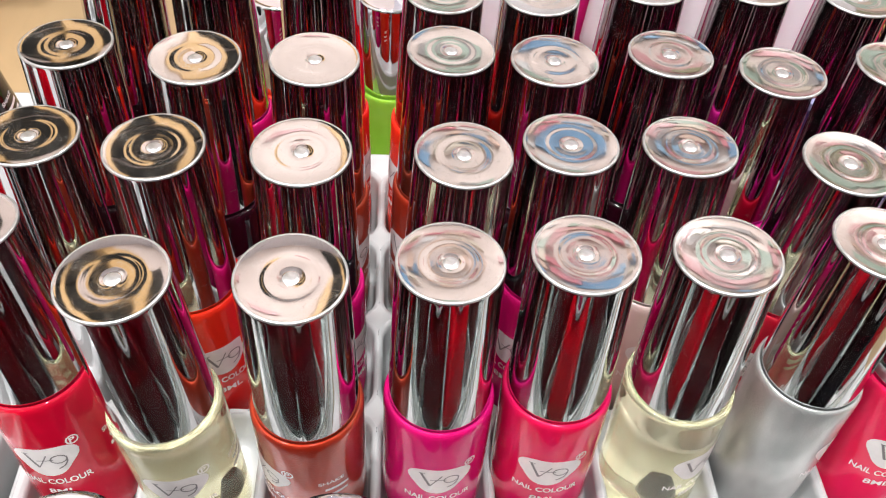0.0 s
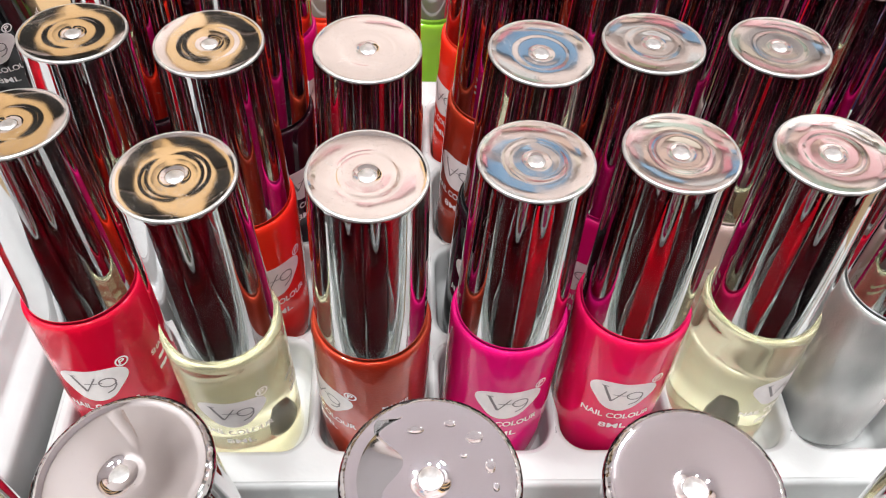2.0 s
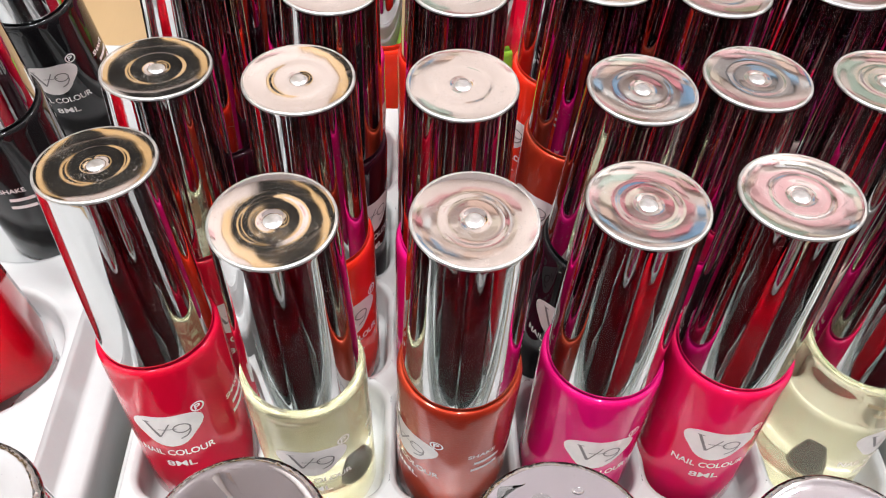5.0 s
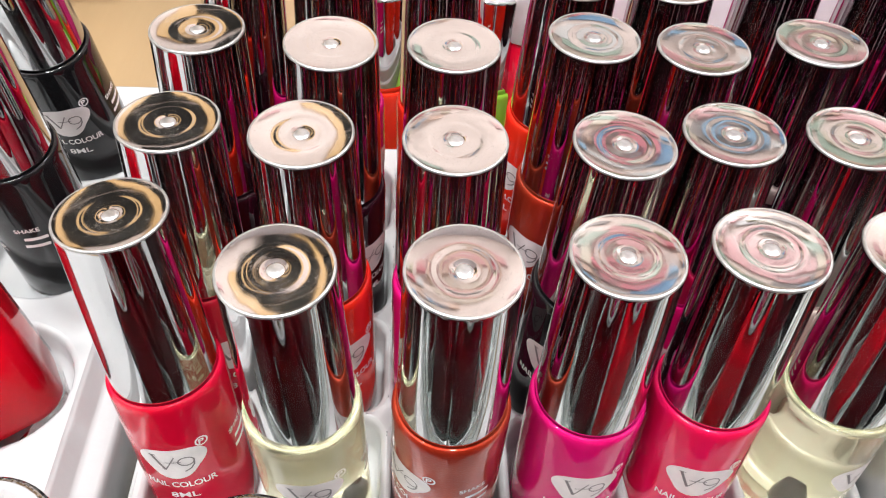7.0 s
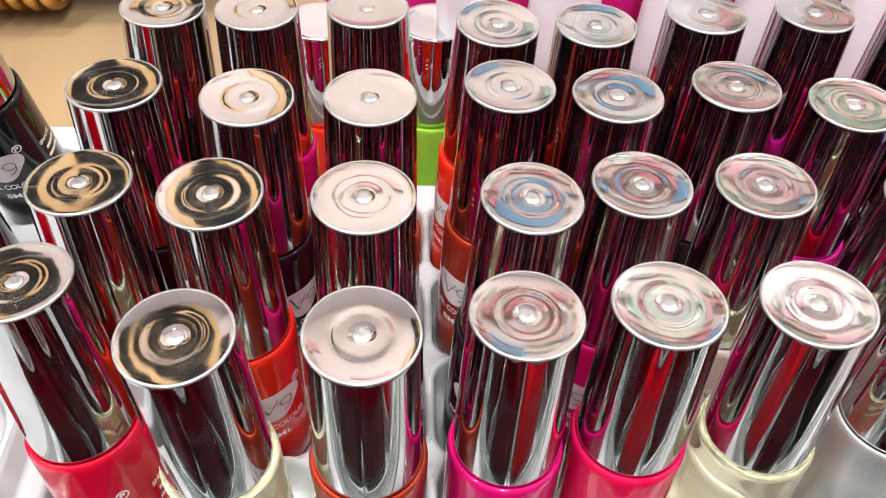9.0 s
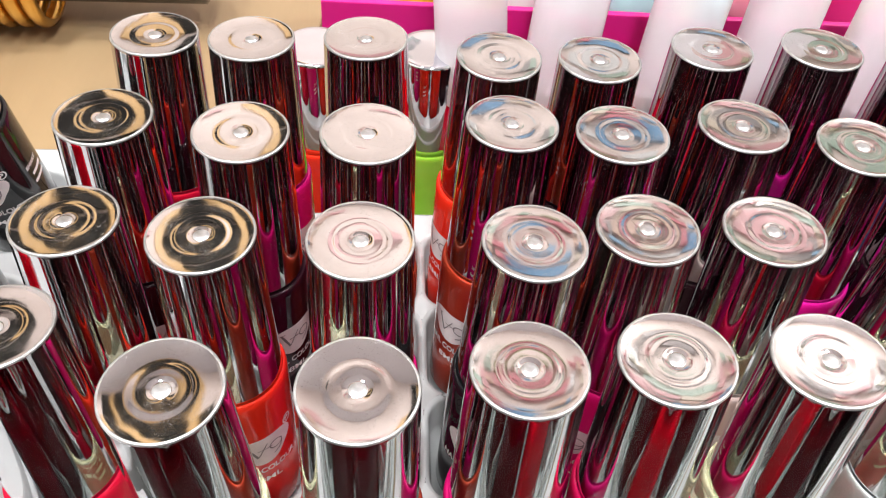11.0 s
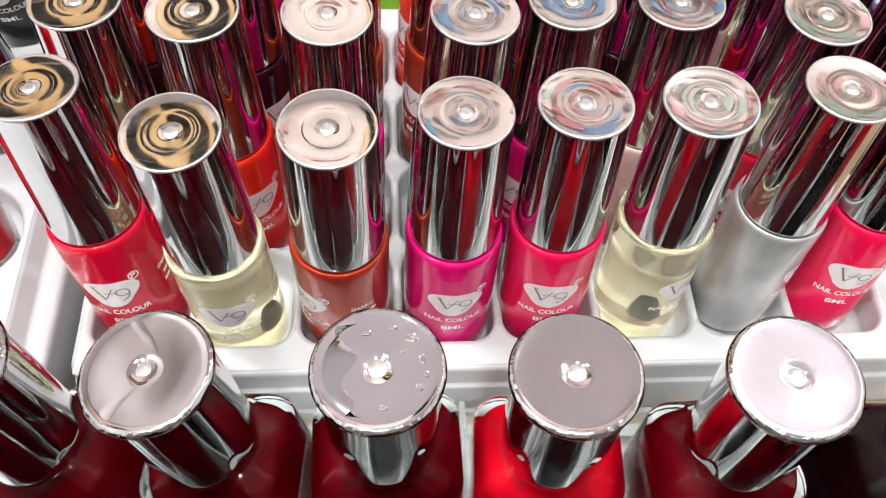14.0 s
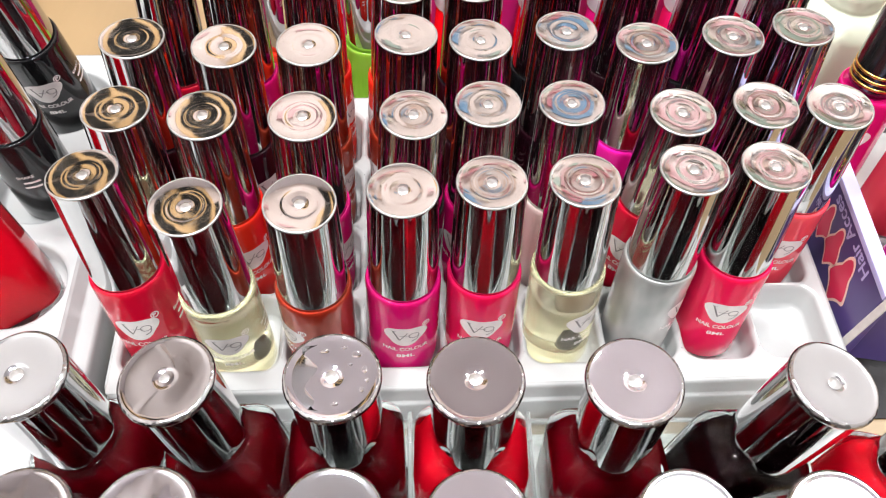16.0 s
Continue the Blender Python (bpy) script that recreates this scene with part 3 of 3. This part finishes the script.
# water drops on one cap and a wrinkle of clear film on its neighbour
DROP = lathe([(1, 0, 0), (0.8, 0.16, 0), (0.4, 0.25, 0), (0, 0.27, 0)], 20)
drop_cap = [p for p in wide[2].children if p.name.startswith("cap")][0]
for x, y, w, d in ((4.6, 4.2, 0.9, 0.7), (6.0, 1.0, 0.5, 0.8), (5.4, -3.0, 0.45, 0.6), (2.2, 5.8, 0.6, 0.4), (0.6, -5.6, 0.7, 0.35), (6.4, -1.2, 0.35, 0.5), (-1.4, 5.2, 0.9, 0.45), (3.4, 2.2, 0.4, 0.3)):
    drop = part("water_drop", DROP, CLEAR, drop_cap, "clear water drop", (x, y, -0.27))
    drop.scale = (w, d, 0.35)
film = []
for n in range(25):
    t = n / 24
    x, y = -1.5 + 2.6 * math.sin(5.2 * t - 0.6), 7.2 - 14.2 * t
    film.append([(x - 1.3, y, -0.29), (x - 0.4, y, -0.255), (x + 0.4, y, -0.25), (x + 1.4, y, -0.29)])
verts = [p for row in film for p in row]
WRINKLE = mesh_of("wrinkle", verts, [(4 * r + c, 4 * r + c + 1, 4 * r + c + 5, 4 * r + c + 4) for r in range(24) for c in range(3)])
for cap in (p for p in wide[1].children if p.name.startswith("cap")):
    part("film_wrinkle", WRINKLE, BARE_TOP, cap, "raised wrinkle in the cap's film")

# the film of the wet cap has lifted in a crescent on one side
edge = [(7.3 * math.cos(radians(a)), 7.3 * math.sin(radians(a))) for a in range(112, 253, 7)]
wavy = [(-4.0 + 1.1 * math.sin(0.9 * y) - 0.05 * y * y * 0.4, y) for y in [-6.4 + 0.64 * n for n in range(21)]]
n = len(edge)
ring_in = [(0.94 * x + 0.06 * wavy[n - 1 - k][0], 0.97 * y) for k, (x, y) in enumerate(edge)]
FOLD = mesh_of("fold", [(x, y, -0.27) for x, y in edge] + [(x, y, -0.24) for x, y in ring_in] + [(x, y, -0.2) for x, y in wavy[::-1]] + [(x + 0.35, y, -0.26) for x, y in wavy[::-1]],
               [(r * n + k, r * n + k + 1, (r + 1) * n + k + 1, (r + 1) * n + k) for r in range(3) for k in range(n - 1)])
part("lifted_film", FOLD, PALE_TOP, drop_cap, "lifted crescent of clear film")

# clear plastic holder under them
holder = thing("clear_bottle_holder", "clear plastic holder with low dividers under the square bottles", "holder")
part("base_plate", slab(214, 68, 1.6, 0.4), MILKY, holder, "", (16, -53.6, 0.4))
for x in (-45, -20, 4.6, 32.2, 60.5):
    part("divider", slab(1.2, 58, 25, 0.3), ACRYLIC, holder, "", (x, -54, 1.4))
for y in (-23, -52, -83):
    part("long_wall", slab(198, 1.2, 15, 0.3), ACRYLIC, holder, "", (10, y, 1.4))

# ---- the second tray, with round wells ----
welled_tray("round_well_tray", "glossy white plastic tray with round wells beside the square-welled one", LEFT_WHITE, [-152.5, -124.5, -96.5], [13, 46, 79], (28, 33), (26, 26), 12.9,
            (-168, -72), (-82.0, 99), 24.0, 6.0, ((0, 24), (0.5, 23.8), (0.9, 23.3), (2.4, 20.2), (2.8, 19.7), (3.4, 19.5), (6.0, 19.0), (6.6, 18.6), (6.9, 17.8), (7.0, 16.8), (7.2, 0.4))).matrix_basis = pose(-0.075, 0, 0) @ pose(0, 0, 0, 0, 0, TURN) @ pose(0.075, 0, 0)
polish_bottle("black", (-95.5, 46, 18.2), (-96.5, 38, CAPS + 7.2), -66, "round-welled tray")
polish_bottle("black", (-97, 78.5, 18.2), (-101, 67.5, CAPS + 7.2), 9, "round-welled tray")
wide_bottle("scarlet", (-96.5, 9.5, 18.2), (-109, 12, CAPS + 6), 32)

# ---- the purple carton and black-capped bottles beside the tray ----
PURPLE = mottled("purple_printed_card", (0.045, 0.03, 0.13), (0.1, 0.065, 0.24), 18, 0.35)
LAVENDER = mottled("lavender_card_edge", (0.42, 0.4, 0.68), (0.5, 0.48, 0.74), 60, 0.4)
TORN = mottled("torn_white_card", (0.72, 0.7, 0.66), (0.6, 0.57, 0.54), 300, 0.8)
RED_INK = material("red_ink", (0.62, 0.02, 0.08), 0.35)
CREAM_INK = material("cream_ink", (0.85, 0.62, 0.5), 0.4)
box = thing("hair_accessory_carton", "purple printed card carton with torn corner, beside the white tray", "carton")
part("carton_body", slab(3.6, 58, 38, 0.4), [PURPLE], box)
part("top_edge_band", slab(4.0, 58.4, 2.0, 0.3), LAVENDER, box, "lavender edge band", (0, 0, 36.2))


def on_face(me, y, z):
    """Lays a flat mesh on the carton's side towards the tray, read along +y."""
    for v in me.vertices:
        v.co = (-1.86 * MM, v.co.x + y * MM, z * MM - v.co.y)
    return me


def lifted(me, d):
    for v in me.vertices:
        v.co.x -= d * MM
    return me


words = lettering("Hair Acces", 26, 4.2)
part("printed_words", on_face(words, -7, 33), LAVENDER, box, "pale printed words")
# the brand's red shape: three uneven upright forms in a row, outlined in cream
FORMS = ((-13.5, 22, 0.85), (-4, 24, 0.68), (4.5, 24.5, 0.62))
for y, z, k in FORMS:
    form = [(5.4 * k * math.cos(a) * (1 + 0.3 * math.sin(3 * a)), 8.2 * k * math.sin(a) * (1 + 0.22 * math.cos(4 * a))) for a in [2 * math.pi * n / 36 for n in range(36)]]
    part("logo_ground", on_face(flat([[(u * 1.2, v * 1.14) for u, v in form]]), y, z), CREAM_INK, box, "cream outline of the brand shape")
    part("logo_shape", lifted(on_face(flat([form]), y, z), 0.06), RED_INK, box, "red brand shape")
part("torn_edge", slab(0.5, 2.4, 30, 0.2), TORN, box, "torn white card", (-1.9, -28.2, 12), (6, 0, 0))
part("end_flap", slab(20, 0.8, 36, 0.2), PURPLE, box, "loose purple end flap", (11, -28.6, 6), (0, 0, -8))
box.matrix_basis = pose(0.1222, 0.0275, 0.0011, 0, 0, -1) @ pose(0, 0, 0, 0, 1, 0)

GOLD = material("gold_foil", (0.75, 0.45, 0.12), 0.22, 1.0)
BLACKCAP = mottled("black_gloss_cap", (0.008, 0.008, 0.008), (0.014, 0.013, 0.013), 200, 0.2, coat=0.6)
SLIM_CAP = lathe([(6.6, 0, 0), (7.0, 0.1, 0), (7.2, 0.6, 0), (7.2, 8.5, 0), (7.0, 20, 0), (6.4, 40, 0), (6.1, 42, 0), (5, 42.6, 0), (0, 42.6, 0)], 40)
BAND = lathe([(7.1, 0, 0), (7.4, 0.1, 0), (7.45, 0.5, 0), (7.4, 0.9, 0), (7.1, 1.0, 0)], 40)


def black_capped(colour, base, top):
    ob = thing("black_capped_bottle", f"{colour} nail polish bottle with gold-ringed black cap", "nail polish", "black capped bottles")
    body = part("body", BODY, POLISH[colour], ob)
    badge = part("label", BADGE_ME, BADGE, ob, "pale printed badge", turn=(0, 0, -25))
    part("emblem", MARK_ME, PRINT, badge)
    cap = part("cap", SLIM_CAP, BLACKCAP, ob, "glossy black cap", (0, 0, 36))
    for z in (1.6, 3.6, 5.6):
        part("gold_ring", BAND, GOLD, cap, "gold ring", (0, 0, z))
    up = (Vector(top) - Vector(base)).normalized()
    lean = Vector((0, 0, 1)).rotation_difference(up).to_matrix().to_4x4()
    ob.matrix_basis = Matrix.Translation(Vector(base) * MM) @ lean
    return ob


black_capped("magenta", (134.5, 62, 12.9), (134.5, 66, 98))
black_capped("coral", (146, 44, 12.9), (149, 47, 98))
black_capped("neon pink", (137, 14, 1.0), (141, 16, 88))
riser = part("low_stand", slab(52, 44, 11.8, 1), WHITE, None, "", (151, 57, 0.95))
tagged(riser, "small white stand under the black-capped bottles", "stand")

# the mat is stretched rearwards, where it stands in for dark bottles
MAT = mottled("black_felt", (0.012, 0.012, 0.013), (0.022, 0.021, 0.022), 90, 0.8, relief=0.0003)
tagged(part("black_mat", slab(150, 132, 0.8, 0.2), MAT, None, "", (194, 50, 0.1)), "black mat lying beside the white tray, its rear part standing in for dark bottles", "mat")

# ---- behind the tray ----
MAGENTA_CARD = mottled("magenta_card", (0.62, 0.008, 0.2), (0.55, 0.006, 0.17), 20, 0.4)
FROST = material("frosted_plastic", (0.93, 0.91, 0.93), 0.3, trans=0.55, ior=1.25)
GREEN = mottled("green_card", (0.2, 0.42, 0.03), (0.28, 0.5, 0.06), 30, 0.5)
tagged(part("green_leaflet", slab(60, 45, 1.2, 0.2), GREEN, None, "", (-8, 112, 0.2), (0, 0, 6)), "bright green card lying behind the tray", "card")
tagged(part("tan_wood_board", slab(150, 190, 3, 0.5), WOOD, None, "", (-118, 205, 0.1)), "tan wooden board lying behind the trays", "board")
panel = thing("magenta_display_box", "open magenta card display box behind the tray", "display box")
part("front_panel", slab(150, 2, 50, 0.4), MAGENTA_CARD, panel, "", (40, 0, 0))
part("side_panel", slab(2, 70, 50, 0.4), MAGENTA_CARD, panel, "", (-34, 36, 0))
part("side_panel", slab(2, 70, 50, 0.4), MAGENTA_CARD, panel, "", (114, 36, 0))
part("bottom_panel", slab(146, 68, 1.5, 0.3), MAGENTA_CARD, panel, "", (40, 36, 0))
panel.matrix_basis = pose(0, 0.128, 0.0004)

TUBE = lathe([(0, 0, 0), (7.2, 0, 0), (7.6, 0.5, 0), (7.6, 40, 0), (7.3, 40.4, 0), (6.6, 40.6, 0)], 40)
TUBE_CAP = lathe([(6.4, 40, 0), (6.4, 40.8, 0), (8.0, 40.9, 0), (8.2, 41.3, 0), (8.0, 92, 0), (7.6, 92.8, 0), (7.0, 93, 0), (6.8, 92, 0), (6.6, 90, 0), (0, 90, 0)], 40)


def gloss_tube(colour, base, top):
    ob = thing("lip_gloss_tube", f"{colour} lip gloss tube with frosted clear cap", "lip gloss", "lip gloss tubes")
    part("tube", TUBE, POLISH[colour], ob)
    part("cap", TUBE_CAP, FROST, ob, "frosted clear cap")
    up = (Vector(top) - Vector(base)).normalized()
    lean = Vector((0, 0, 1)).rotation_difference(up).to_matrix().to_4x4()
    ob.matrix_basis = Matrix.Translation(Vector(base) * MM) @ lean
    return ob


for colour, bx, tx in (("crimson", 6, -3), ("scarlet", 18, 24), ("scarlet", 43, 51), ("magenta", 65, 72), ("hot pink", 88, 98), ("crimson", 108, 120)):
    gloss_tube(colour, (bx, 100, 0.2), (tx, 112, 92))
STUB = lathe([(6.9, -26, 0), (7.6, -26, 0), (7.8, -25.5, 0), (8.2, -0.8, 0), (8.1, -0.3, 0), (7.6, 0, 0), (6.5, -0.1, 1), (2, -0.3, 1), (0, -0.3, 1)], 48)
for colour, x, y in (("orange red", -34, 106), ("green", -8, 107)):
    ob = thing("short_polish_bottle", f"short {colour} nail polish bottle with plain chrome cap", "nail polish", "short bottles behind the tray")
    part("body", BODY, POLISH[colour], ob).scale.z = 0.7
    part("cap", STUB, [CHROME_BIG, FILM_TOP], ob, "plain chrome cap", (0, 0, 50))
    ob.matrix_basis = pose(x * MM, y * MM, 0.0015)

# gold ribbed bangles on a black roll
RIB = lathe([(17.6, 0, 0), (18.2, 0, 0), (19.8, 0.8, 0), (20.5, 2.2, 0), (20.1, 3.8, 0), (18.4, 4.6, 0), (17.6, 4.6, 0)], 48)
ROLL = lathe([(0, -12, 0), (11, -12, 0), (12.2, -11, 0), (12.2, 94, 0), (11, 95, 0), (0, 95, 0)], 40)
bangles = thing("bangle_roll", "ribbed gold bangles on a glossy black roll", "bangles")
part("roll", ROLL, BLACKCAP, bangles, "glossy black roll")
for k in range(9):
    part("bangle", RIB, GOLD, bangles, "gold ribbed bangle", (0, 0, 5.2 * k))
bangles.matrix_basis = pose(-0.172, 0.186, 0.0238, 0, 90, 3)
JARS = lathe([(0, 0, 0), (10, 0, 0), (11, 1, 0), (11, 34, 0), (10.6, 36, 0), (11.2, 36.2, 0), (11.4, 37, 0), (11.4, 47, 0), (10.8, 48, 0), (0, 48.2, 0)], 40)
for n, (colour, rgb, x, y) in enumerate((("yellow", (0.8, 0.5, 0.03), -12, 150), ("pale pink", (0.8, 0.5, 0.52), -34 + 24, 178), ("pale blue", (0.4, 0.66, 0.68), 52, 152), ("white", (0.78, 0.76, 0.76), 18, 155),
                                         ("pink", (0.75, 0.3, 0.38), 82, 158), ("white", (0.78, 0.76, 0.76), 40, 180), ("pale pink", (0.8, 0.5, 0.52), 100, 180))):
    jar = part("cream_jar", JARS, mottled(f"{colour.replace(' ', '_')}_jar", rgb, tuple(0.9 * c for c in rgb), 60, 0.3), None, "", (x, y, 2.2))
    tagged(jar, f"small {colour} plastic jar in the magenta display box", "jar", "jars in the display box")
PALE = mottled("pale_green_lotion_bottle", (0.62, 0.66, 0.5), (0.7, 0.72, 0.58), 40, 0.2, coat=0.5)
lotion = part("lotion_bottle", lathe([(0, 0, 0), (14, 0, 0), (15.5, 1.2, 0), (15.5, 44, 0), (14.8, 47, 0), (10, 50.5, 0), (9, 51, 0), (9.2, 51.4, 0), (9.4, 53, 0), (9.2, 54.2, 0), (9.4, 55, 0), (9.2, 57, 0), (8.6, 58, 0), (0, 58.2, 0)], 48), PALE, None, "", (137, 97, 1.0))
tagged(lotion, "pale green translucent lotion bottle behind the white tray", "bottle")
